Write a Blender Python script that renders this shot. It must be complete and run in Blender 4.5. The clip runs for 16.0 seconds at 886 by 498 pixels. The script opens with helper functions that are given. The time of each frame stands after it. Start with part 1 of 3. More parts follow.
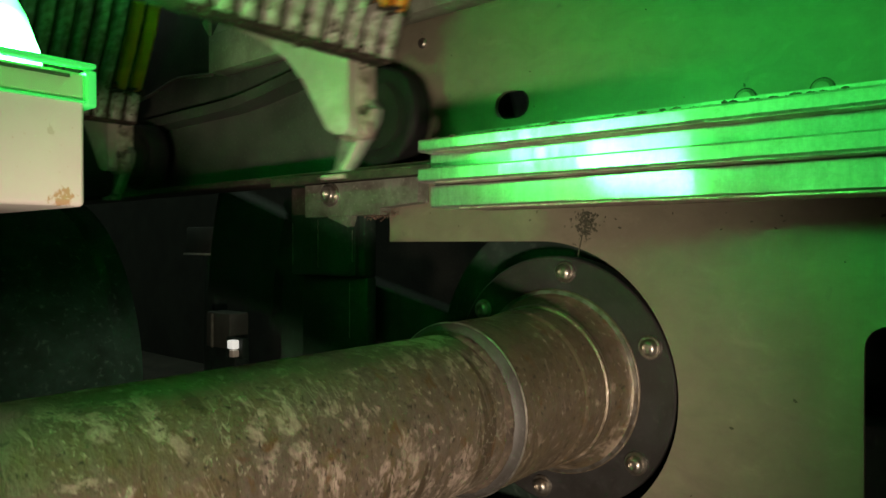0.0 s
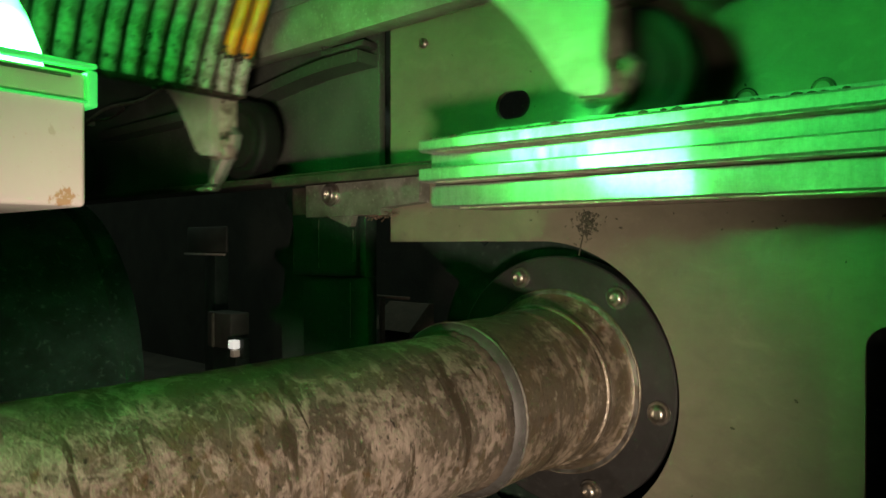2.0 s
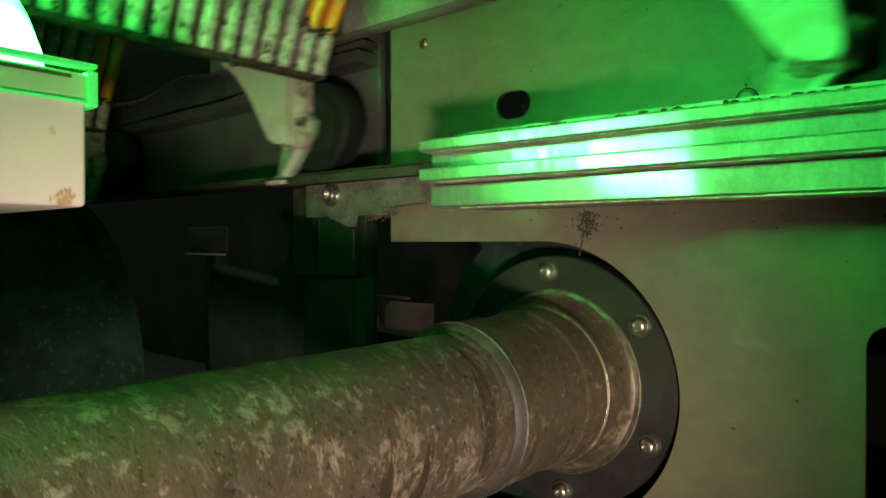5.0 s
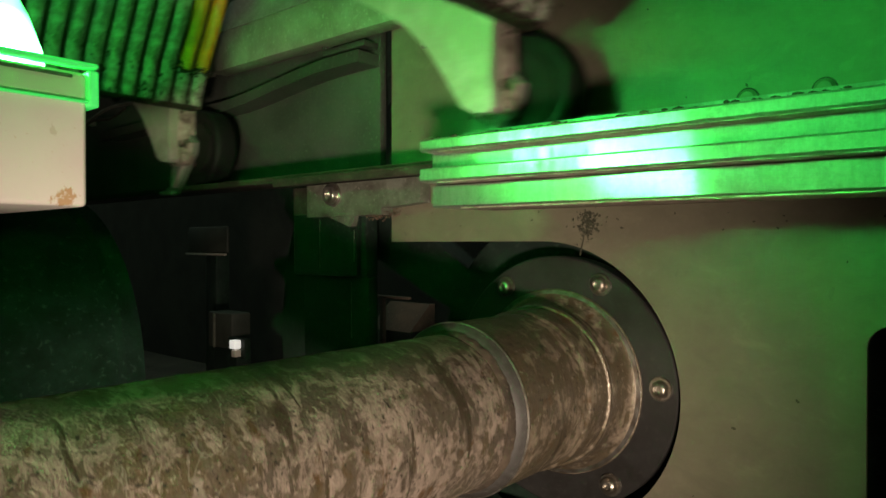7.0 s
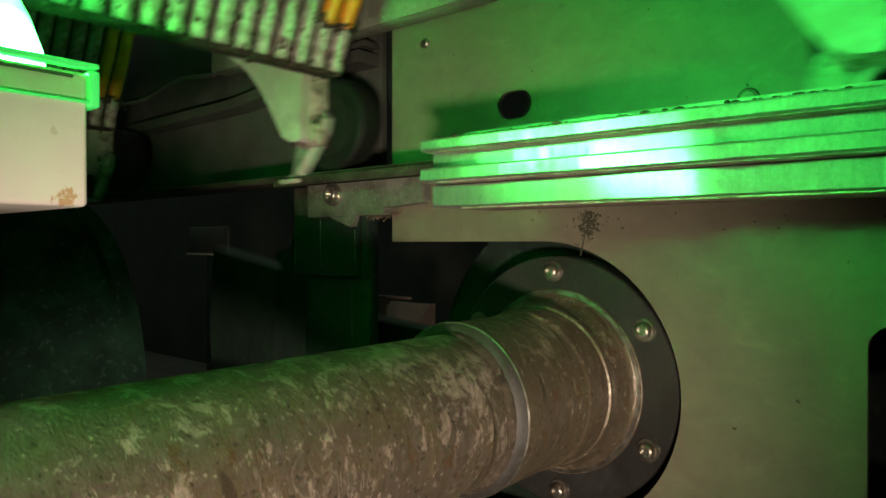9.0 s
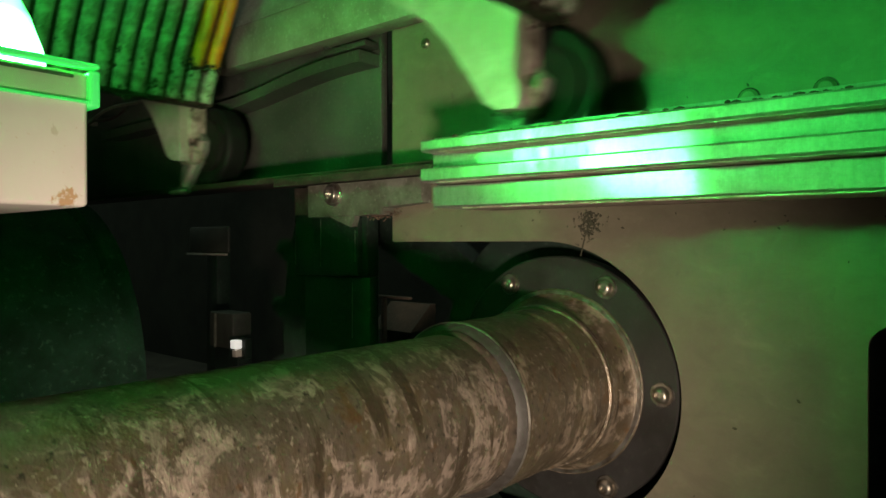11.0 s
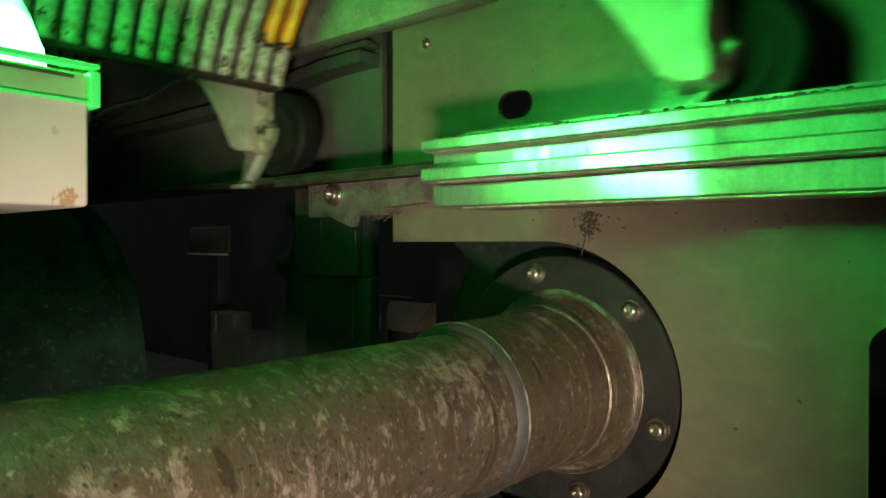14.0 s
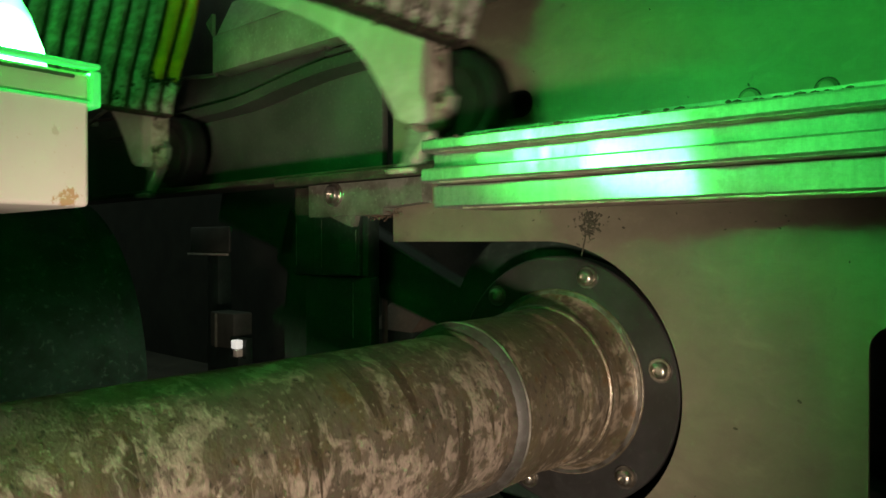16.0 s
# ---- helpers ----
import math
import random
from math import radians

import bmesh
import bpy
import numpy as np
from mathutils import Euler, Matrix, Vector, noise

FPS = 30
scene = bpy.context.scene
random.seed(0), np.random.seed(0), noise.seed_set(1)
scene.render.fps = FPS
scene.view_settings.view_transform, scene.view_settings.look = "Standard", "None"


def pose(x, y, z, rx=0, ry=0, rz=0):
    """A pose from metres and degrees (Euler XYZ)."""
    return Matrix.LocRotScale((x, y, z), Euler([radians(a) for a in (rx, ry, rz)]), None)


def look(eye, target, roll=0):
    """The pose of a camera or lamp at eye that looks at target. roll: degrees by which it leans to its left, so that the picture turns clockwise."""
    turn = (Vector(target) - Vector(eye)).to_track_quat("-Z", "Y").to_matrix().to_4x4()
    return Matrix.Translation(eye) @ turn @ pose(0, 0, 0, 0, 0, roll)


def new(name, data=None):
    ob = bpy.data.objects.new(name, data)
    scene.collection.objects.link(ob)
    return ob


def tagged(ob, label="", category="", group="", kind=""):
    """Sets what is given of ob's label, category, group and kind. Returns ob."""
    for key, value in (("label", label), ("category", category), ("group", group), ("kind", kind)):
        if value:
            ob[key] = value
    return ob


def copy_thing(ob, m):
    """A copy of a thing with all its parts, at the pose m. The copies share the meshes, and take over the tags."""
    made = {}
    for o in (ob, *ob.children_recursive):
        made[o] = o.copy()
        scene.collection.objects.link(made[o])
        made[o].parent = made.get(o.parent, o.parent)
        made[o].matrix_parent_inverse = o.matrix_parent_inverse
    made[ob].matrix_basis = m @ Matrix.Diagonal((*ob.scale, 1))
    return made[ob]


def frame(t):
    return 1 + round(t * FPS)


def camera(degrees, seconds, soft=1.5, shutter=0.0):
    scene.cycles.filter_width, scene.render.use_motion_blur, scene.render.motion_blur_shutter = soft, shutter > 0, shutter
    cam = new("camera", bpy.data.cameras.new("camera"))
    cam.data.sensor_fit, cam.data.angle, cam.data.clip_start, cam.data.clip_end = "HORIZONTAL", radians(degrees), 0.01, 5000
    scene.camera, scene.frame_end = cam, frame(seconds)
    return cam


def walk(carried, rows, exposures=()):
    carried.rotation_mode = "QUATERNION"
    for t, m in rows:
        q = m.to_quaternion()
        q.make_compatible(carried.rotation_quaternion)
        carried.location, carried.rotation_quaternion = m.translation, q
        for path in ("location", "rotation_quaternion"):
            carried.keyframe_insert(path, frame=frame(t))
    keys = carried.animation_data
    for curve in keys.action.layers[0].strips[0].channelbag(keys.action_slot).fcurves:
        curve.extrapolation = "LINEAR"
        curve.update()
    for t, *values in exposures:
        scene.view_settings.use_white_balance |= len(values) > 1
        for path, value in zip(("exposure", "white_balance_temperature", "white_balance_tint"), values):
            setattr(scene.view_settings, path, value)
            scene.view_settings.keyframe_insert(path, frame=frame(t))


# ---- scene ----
# ---- camera: level with the roller track, inside the truss ----
cam = camera(65.9, 16.0, soft=1.6, shutter=0.5)
YAW0, PITCH = 40.117, -0.447


def cam_pose(drift):
    return pose(0, 0, 0, 90 + PITCH, 0, YAW0 + drift)


walk(cam, [(0, cam_pose(0)), (2, cam_pose(0.07)), (4.2, cam_pose(0.09)), (6.5, cam_pose(0.14)), (9.2, cam_pose(0.21)),
           (12, cam_pose(0.24)), (14, cam_pose(0.27)), (16, cam_pose(0.29))])

# ---- light: a weak green-tinted world fill that lifts the darks, the green step lamp (a glowing thing below) and the torch held under the camera ----
world = bpy.data.worlds.new("world")
scene.world = world
world.use_nodes = True
world.node_tree.nodes["Background"].inputs["Color"].default_value = (0.42, 0.57, 0.42, 1)
world.node_tree.nodes["Background"].inputs["Strength"].default_value = 0.3
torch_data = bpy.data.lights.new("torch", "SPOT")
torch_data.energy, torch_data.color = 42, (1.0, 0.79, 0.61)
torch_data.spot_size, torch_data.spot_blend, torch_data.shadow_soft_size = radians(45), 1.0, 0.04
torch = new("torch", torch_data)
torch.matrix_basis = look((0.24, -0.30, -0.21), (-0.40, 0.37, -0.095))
scene.view_settings.exposure = 0.0

# ---- constants of the plan (metres; the camera's height is zero) ----
SHAFT_X, SHAFT_Z = -0.2529, -0.0972
PLATE_Y = 0.42
FLOOR_Z = -0.62
SPEED, PITCH_STEP = 0.4955, 0.4
LONG = 11.5


# ---- materials ----
def material(name):
    m = bpy.data.materials.new(name)
    m.use_nodes = True
    nt = m.node_tree
    return m, nt, nt.nodes["Principled BSDF"]


def coords(nt, scale=(1, 1, 1), kind="Object"):
    tc = nt.nodes.new("ShaderNodeTexCoord")
    mp = nt.nodes.new("ShaderNodeMapping")
    mp.inputs["Scale"].default_value = scale
    nt.links.new(tc.outputs[kind], mp.inputs["Vector"])
    return mp.outputs["Vector"]


def noise_tex(nt, vec, scale, detail=6, rough=0.6, distort=0.0):
    n = nt.nodes.new("ShaderNodeTexNoise")
    n.inputs["Scale"].default_value, n.inputs["Detail"].default_value = scale, detail
    n.inputs["Roughness"].default_value, n.inputs["Distortion"].default_value = rough, distort
    nt.links.new(vec, n.inputs["Vector"])
    return n.outputs["Fac"]


def ramp(nt, fac, stops):
    r = nt.nodes.new("ShaderNodeValToRGB")
    el = r.color_ramp.elements
    while len(el) < len(stops):
        el.new(0.5)
    for e, (p, c) in zip(el, stops):
        e.position = p
        e.color = (*c, 1) if len(c) == 3 else c
    nt.links.new(fac, r.inputs["Fac"])
    return r.outputs["Color"]


def mix(nt, fac, a, b, mode="MIX"):
    m = nt.nodes.new("ShaderNodeMix")
    m.data_type, m.blend_type = "RGBA", mode
    for sock, v in ((m.inputs[0], fac), (m.inputs[6], a), (m.inputs[7], b)):
        if isinstance(v, (int, float)):
            sock.default_value = v
        elif isinstance(v, tuple):
            sock.default_value = (*v, 1)
        else:
            nt.links.new(v, sock)
    return m.outputs[2]


def grey(v):
    return (v, v, v)


def bump(nt, bsdf, height, strength, dist=0.001):
    b = nt.nodes.new("ShaderNodeBump")
    b.inputs["Strength"].default_value, b.inputs["Distance"].default_value = strength, dist
    nt.links.new(height, b.inputs["Height"])
    nt.links.new(b.outputs["Normal"], bsdf.inputs["Normal"])


def surface(name, base, dark, light=None, rough=0.5, metal=0.0, fine=300, coarse=18, grime=0.5, relief=0.15, stretch=(1, 1, 1), rough_var=0.15, spec=None):
    """A worn, dirty surface: two noises over the base colour, roughness that varies, fine relief."""
    m, nt, b = material(name)
    v = coords(nt, stretch)
    big = noise_tex(nt, v, coarse, 8, 0.65, 0.4)
    small = noise_tex(nt, v, fine, 4, 0.6)
    lo, hi = 0.5 - 0.22 * grime, 0.62 + 0.1 * (1 - grime)
    col = mix(nt, ramp(nt, big, [(lo, grey(1)), (hi, grey(0))]), base, dark)
    if light:
        col = mix(nt, ramp(nt, small, [(0.58, grey(0)), (0.72, grey(0.8))]), col, light)
    col = mix(nt, ramp(nt, small, [(0.25, grey(0.55)), (0.45, grey(0))]), col, dark)
    nt.links.new(col, b.inputs["Base Color"])
    b.inputs["Metallic"].default_value = metal
    if spec is not None:
        b.inputs["Specular IOR Level"].default_value = spec
    r = nt.nodes.new("ShaderNodeMapRange")
    r.inputs["To Min"].default_value, r.inputs["To Max"].default_value = rough - rough_var, rough + rough_var
    nt.links.new(big, r.inputs["Value"])
    nt.links.new(r.outputs["Result"], b.inputs["Roughness"])
    bump(nt, b, small, relief, 0.0006)
    return m


def plate_material():
    m, nt, b = material("grey_primer_steel")
    v = coords(nt)
    big = noise_tex(nt, v, 9, 8, 0.6, 0.3)
    small = noise_tex(nt, v, 420, 3, 0.6)
    spots = noise_tex(nt, v, 70, 3, 0.5, 0.6)
    thin_streak = noise_tex(nt, coords(nt, (40, 40, 4)), 1.0, 5, 0.6)
    col = mix(nt, ramp(nt, big, [(0.35, grey(0)), (0.7, grey(1))]), (0.15, 0.139, 0.097), (0.12, 0.11, 0.076))
    col = mix(nt, ramp(nt, thin_streak, [(0.55, grey(0)), (0.75, grey(0.35))]), col, (0.14, 0.125, 0.1))
    col = mix(nt, ramp(nt, spots, [(0.24, grey(0.6)), (0.30, grey(0))]), col, (0.1, 0.085, 0.07))
    col = mix(nt, ramp(nt, small, [(0.3, grey(0.3)), (0.5, grey(0))]), col, (0.15, 0.14, 0.115))
    cloud = noise_tex(nt, coords(nt, (1, 1, 1.6)), 38, 9, 0.68, 0.5)
    col = mix(nt, ramp(nt, cloud, [(0.34, grey(0.45)), (0.52, grey(0))]), col, (0.095, 0.088, 0.06))
    col = mix(nt, ramp(nt, cloud, [(0.56, grey(0)), (0.72, grey(0.35))]), col, (0.23, 0.21, 0.15))
    nt.links.new(col, b.inputs["Base Color"])
    b.inputs["Roughness"].default_value = 0.48
    bump(nt, b, small, 0.12, 0.0004)
    return m


def value_math(nt, op, a, b):
    m = nt.nodes.new("ShaderNodeMath")
    m.operation = op
    for sock, v in zip(m.inputs, (a, b)):
        if isinstance(v, (int, float)):
            sock.default_value = v
        else:
            nt.links.new(v, sock)
    return m.outputs[0]


def shaft_material(name, pale_colour, brown, metal, bias=0.0, lines=0.45):
    """Oily brown steel, with pale dried splashes mostly on one side of its round, long drips and thin scrawled scratches."""
    m, nt, b = material(name)
    v = coords(nt)
    blotch = noise_tex(nt, coords(nt, (1, 1.1, 1)), 21, 10, 0.62, 0.9)
    mid = noise_tex(nt, coords(nt, (1, 1.3, 1)), 84, 8, 0.68, 0.6)
    drips = noise_tex(nt, coords(nt, (15, 84, 15)), 1.0, 6, 0.55, 0.5)
    pits = noise_tex(nt, v, 150, 5, 0.62, 0.4)
    specks = noise_tex(nt, v, 330, 4, 0.6, 0.2)
    fine = noise_tex(nt, v, 900, 3, 0.6)
    rust = noise_tex(nt, v, 30, 8, 0.65, 0.6)
    grain = noise_tex(nt, coords(nt, (90, 210, 90)), 1.0, 5, 0.65, 0.2)
    col = mix(nt, ramp(nt, rust, [(0.44, grey(0)), (0.60, grey(1))]), brown, (0.125, 0.098, 0.058))
    col = mix(nt, ramp(nt, grain, [(0.36, grey(0.5)), (0.55, grey(0))]), col, (0.05, 0.045, 0.037))
    col = mix(nt, ramp(nt, mid, [(0.56, grey(0)), (0.70, grey(0.55))]), col, (0.19, 0.165, 0.14))
    # the splashed side of the round
    side = nt.nodes.new("ShaderNodeVectorMath")
    side.operation = "DOT_PRODUCT"
    side.inputs[1].default_value = (0.574, 0.0, 0.819)
    nt.links.new(v, side.inputs[0])
    both = value_math(nt, "ADD", mix(nt, 0.5, blotch, mid), value_math(nt, "MULTIPLY", side.outputs["Value"], 0.6))
    both = value_math(nt, "ADD", both, bias - 0.005)
    # fewer pale splashes further from the hub: painted fall-off of the torch light
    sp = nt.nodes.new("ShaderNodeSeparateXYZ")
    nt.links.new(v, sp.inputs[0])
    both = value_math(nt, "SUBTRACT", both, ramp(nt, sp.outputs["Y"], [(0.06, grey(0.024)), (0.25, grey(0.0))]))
    pale = ramp(nt, both, [(0.492, grey(0)), (0.512, grey(0.55)), (0.57, grey(1))])
    pale = mix(nt, ramp(nt, pits, [(0.40, grey(0.9)), (0.46, grey(0))]), pale, grey(0.1))
    pale = mix(nt, ramp(nt, drips, [(0.375, grey(1)), (0.405, grey(0))]), pale, grey(0))
    pale = mix(nt, ramp(nt, grain, [(0.38, grey(0.5)), (0.58, grey(0))]), pale, grey(0.3))
    col = mix(nt, pale, col, pale_colour)
    col = mix(nt, ramp(nt, drips, [(0.345, grey(0.85)), (0.39, grey(0))]), col, (0.06, 0.045, 0.03))
    # scrawled scratches
    scrawl = noise_tex(nt, coords(nt, (1, 1.5, 1)), 34, 3, 0.5, 1.1)
    off = value_math(nt, "ABSOLUTE", value_math(nt, "SUBTRACT", scrawl, 0.53), 0.0)
    where = ramp(nt, noise_tex(nt, v, 13, 3, 0.5), [(0.50, grey(0)), (0.58, grey(lines))])
    thin = mix(nt, 1.0, ramp(nt, off, [(0.003, grey(1)), (0.011, grey(0))]), where, "MULTIPLY")
    col = mix(nt, thin, col, (0.40, 0.36, 0.31))
    col = mix(nt, ramp(nt, specks, [(0.33, grey(0.9)), (0.39, grey(0))]), col, (0.035, 0.032, 0.026))
    # pale speckle, which also paints in small glints
    col = mix(nt, ramp(nt, specks, [(0.63, grey(0)), (0.69, grey(0.75))]), col, (0.42, 0.37, 0.3))
    clots = noise_tex(nt, coords(nt, (1, 1.2, 1)), 62, 7, 0.62, 0.5)
    col = mix(nt, ramp(nt, clots, [(0.60, grey(0)), (0.67, grey(0.85))]), col, (0.115, 0.066, 0.028))
    nt.links.new(col, b.inputs["Base Color"])
    b.inputs["Metallic"].default_value = metal
    r = nt.nodes.new("ShaderNodeMapRange")
    r.inputs["To Min"].default_value, r.inputs["To Max"].default_value = 0.22, 0.52
    nt.links.new(blotch, r.inputs["Value"])
    nt.links.new(r.outputs["Result"], b.inputs["Roughness"])
    h = mix(nt, 0.4, specks, fine)
    h = mix(nt, 0.4, h, pits)
    h = mix(nt, 0.15, h, pale)
    bump(nt, b, h, 0.6, 0.0018)
    film_of_oil = ramp(nt, mid, [(0.44, grey(0.8)), (0.56, grey(0.15))])
    nt.links.new(film_of_oil, b.inputs["Coat Weight"])
    b.inputs["Coat Roughness"].default_value = 0.16
    nt.links.new(b.inputs["Normal"].links[0].from_socket, b.inputs["Coat Normal"])
    return m


def alu_material():
    m, nt, b = material("drawn_aluminium")
    v = coords(nt, (3, 260, 260))
    lines = noise_tex(nt, v, 1.0, 4, 0.6)
    spots = noise_tex(nt, coords(nt, (1, 1, 1)), 60, 6, 0.65, 0.5)
    col = mix(nt, ramp(nt, spots, [(0.28, grey(0.6)), (0.42, grey(0))]), (0.48, 0.48, 0.45), (0.2, 0.185, 0.15))
    nt.links.new(col, b.inputs["Base Color"])
    b.inputs["Metallic"].default_value = 0.97
    b.inputs["Anisotropic"].default_value = 0.99
    tg = nt.nodes.new("ShaderNodeTangent")
    tg.direction_type, tg.axis = "RADIAL", "X"
    nt.links.new(tg.outputs[0], b.inputs["Tangent"])
    r = nt.nodes.new("ShaderNodeMapRange")
    r.inputs["To Min"].default_value, r.inputs["To Max"].default_value = 0.095, 0.14
    nt.links.new(spots, r.inputs["Value"])
    nt.links.new(r.outputs["Result"], b.inputs["Roughness"])
    # scuffed share of the surface, which scatters widely
    b2 = nt.nodes.new("ShaderNodeBsdfPrincipled")
    b2.inputs["Metallic"].default_value, b2.inputs["Roughness"].default_value = 0.9, 0.58
    nt.links.new(col, b2.inputs["Base Color"])
    mx = nt.nodes.new("ShaderNodeMixShader")
    speck = noise_tex(nt, coords(nt, (1, 1, 1)), 420, 4, 0.65, 0.3)
    scuff = noise_tex(nt, coords(nt, (220, 30, 30)), 1.0, 4, 0.6, 0.2)
    both = mix(nt, 0.5, speck, scuff)
    nt.links.new(ramp(nt, both, [(0.36, grey(0.42)), (0.64, grey(0.6))]), mx.inputs["Fac"])
    nt.links.new(b.outputs[0], mx.inputs[1])
    nt.links.new(b2.outputs[0], mx.inputs[2])
    nt.links.new(mx.outputs[0], nt.nodes["Material Output"].inputs["Surface"])
    bump(nt, b, lines, 0.06, 0.0002)
    return m


def lamp_material():
    m, nt, b = material("glowing_green_lens")
    v = coords(nt, (1, 1, 1))
    w = nt.nodes.new("ShaderNodeTexWave")
    w.bands_direction = "Y"
    w.inputs["Scale"].default_value = 14.5
    nt.links.new(v, w.inputs["Vector"])
    s = nt.nodes.new("ShaderNodeMapRange")
    s.inputs["To Min"].default_value, s.inputs["To Max"].default_value = LAMP * 0.6, LAMP * 3.1
    nt.links.new(w.outputs["Fac"], s.inputs["Value"])
    # dome brightest at its foot; crown dimmed to keep light off the lower plate
    sep = nt.nodes.new("ShaderNodeSeparateXYZ")
    nt.links.new(v, sep.inputs[0])
    rise = nt.nodes.new("ShaderNodeMapRange")
    for key, value in (("From Min", 0.079), ("From Max", 0.097), ("To Min", 1.0), ("To Max", 0.075)):
        rise.inputs[key].default_value = value
    nt.links.new(sep.outputs["Z"], rise.inputs["Value"])
    # lit boards fill the middle of the lens; its ends only glow
    along = ramp(nt, value_math(nt, "MULTIPLY", value_math(nt, "ADD", sep.outputs["Y"], 0.45), 2.0), [(0.215, grey(0.1)), (0.23, grey(1)), (0.905, grey(1)), (0.93, grey(0.28))])
    first_mul = nt.nodes.new("ShaderNodeMath")
    first_mul.operation = "MULTIPLY"
    nt.links.new(s.outputs["Result"], first_mul.inputs[0])
    nt.links.new(along, first_mul.inputs[1])
    mul = nt.nodes.new("ShaderNodeMath")
    mul.operation = "MULTIPLY"
    nt.links.new(first_mul.outputs[0], mul.inputs[0])
    nt.links.new(rise.outputs["Result"], mul.inputs[1])
    b.inputs["Base Color"].default_value = (0.5, 0.9, 0.6, 1)
    b.inputs["Emission Color"].default_value = (0.06, 1.0, 0.135, 1)
    nt.links.new(mul.outputs[0], b.inputs["Emission Strength"])
    return m


def acrylic_material():
    m, nt, b = material("green_acrylic")
    t = nt.nodes.new("ShaderNodeBsdfTransparent")
    t.inputs["Color"].default_value = (0.9, 1.0, 0.9, 1)
    mx = nt.nodes.new("ShaderNodeMixShader")
    mx.inputs["Fac"].default_value = 0.07
    b.inputs["Base Color"].default_value = (0.2, 0.8, 0.3, 1)
    b.inputs["Roughness"].default_value = 0.1
    nt.links.new(t.outputs[0], mx.inputs[1])
    nt.links.new(b.outputs[0], mx.inputs[2])
    nt.links.new(mx.outputs[0], nt.nodes["Material Output"].inputs["Surface"])
    return m


# rim glow stands in for lens light piped through the acrylic
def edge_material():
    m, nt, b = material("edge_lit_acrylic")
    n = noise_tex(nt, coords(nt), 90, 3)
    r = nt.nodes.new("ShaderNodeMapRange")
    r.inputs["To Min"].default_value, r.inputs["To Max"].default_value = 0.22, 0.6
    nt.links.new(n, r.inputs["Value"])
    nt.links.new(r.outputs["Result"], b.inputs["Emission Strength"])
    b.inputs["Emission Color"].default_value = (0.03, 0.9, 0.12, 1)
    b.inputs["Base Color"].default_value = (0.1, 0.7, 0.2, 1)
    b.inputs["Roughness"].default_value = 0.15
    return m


# white plug with glow added, so that it shows bright in the dark
def bright_plug_material():
    m, nt, b = material("white_plug_added_glow")
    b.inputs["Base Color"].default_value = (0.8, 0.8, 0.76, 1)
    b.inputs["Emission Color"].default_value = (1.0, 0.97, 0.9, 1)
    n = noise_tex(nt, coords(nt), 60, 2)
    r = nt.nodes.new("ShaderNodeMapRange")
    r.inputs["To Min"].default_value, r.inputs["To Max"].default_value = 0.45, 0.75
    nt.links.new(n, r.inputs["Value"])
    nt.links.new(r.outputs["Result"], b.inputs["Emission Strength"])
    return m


def housing_material():
    m, nt, b = material("white_lamp_housing")
    v = coords(nt)
    big = noise_tex(nt, v, 20, 6, 0.6, 0.3)
    small = noise_tex(nt, v, 330, 5, 0.65, 0.3)
    marks = noise_tex(nt, coords(nt, (1, 1.4, 1)), 120, 4, 0.6, 0.5)
    col = mix(nt, ramp(nt, big, [(0.42, grey(0)), (0.7, grey(0.5))]), (0.75, 0.7, 0.655), (0.66, 0.58, 0.53))
    col = mix(nt, ramp(nt, marks, [(0.26, grey(0.5)), (0.31, grey(0))]), col, (0.5, 0.4, 0.32))
    # one rust stain near the lower corner of the front
    near = nt.nodes.new("ShaderNodeVectorMath")
    near.operation = "DISTANCE"
    near.inputs[1].default_value = (-0.2866, 0.1085, 0.0175)
    nt.links.new(v, near.inputs[0])
    fall = nt.nodes.new("ShaderNodeMapRange")
    for key, value in (("From Min", 0.001), ("From Max", 0.0065), ("To Min", 0.22), ("To Max", -0.12)):
        fall.inputs[key].default_value = value
    nt.links.new(near.outputs["Value"], fall.inputs["Value"])
    add = nt.nodes.new("ShaderNodeMath")
    nt.links.new(fall.outputs["Result"], add.inputs[0])
    nt.links.new(small, add.inputs[1])
    col = mix(nt, ramp(nt, add.outputs[0], [(0.53, grey(0)), (0.62, grey(0.75))]), col, (0.45, 0.23, 0.05))
    nt.links.new(col, b.inputs["Base Color"])
    b.inputs["Roughness"].default_value = 0.42
    return m


LAMP = 200.0
PLATE = plate_material()
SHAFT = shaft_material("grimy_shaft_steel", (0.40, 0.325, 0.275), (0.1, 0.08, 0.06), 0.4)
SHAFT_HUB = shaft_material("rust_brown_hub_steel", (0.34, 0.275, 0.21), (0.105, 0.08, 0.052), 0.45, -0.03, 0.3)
ALU = alu_material()
LENS = lamp_material()
ACRYLIC = acrylic_material()
EDGE = edge_material()
CAST = surface("cast_aluminium", (0.6, 0.58, 0.53), (0.4, 0.36, 0.3), None, 0.5, 0.2, 380, 26, 0.1, 0.2)
# greasy casting whose pink-brown tone also stands in for torch light
BOSS = surface("greasy_casting_torch_tint", (0.43, 0.37, 0.31), (0.11, 0.085, 0.06), (0.52, 0.46, 0.4), 0.5, 0.15, 260, 75, 0.8, 0.4)
# hook steel greened and darkened in place of lamp light and shade
HOOK = surface("hook_steel_lamp_green", (0.25, 0.3, 0.235), (0.1, 0.11, 0.085), (0.36, 0.4, 0.33), 0.45, 0.2, 260, 60, 0.7, 0.4)
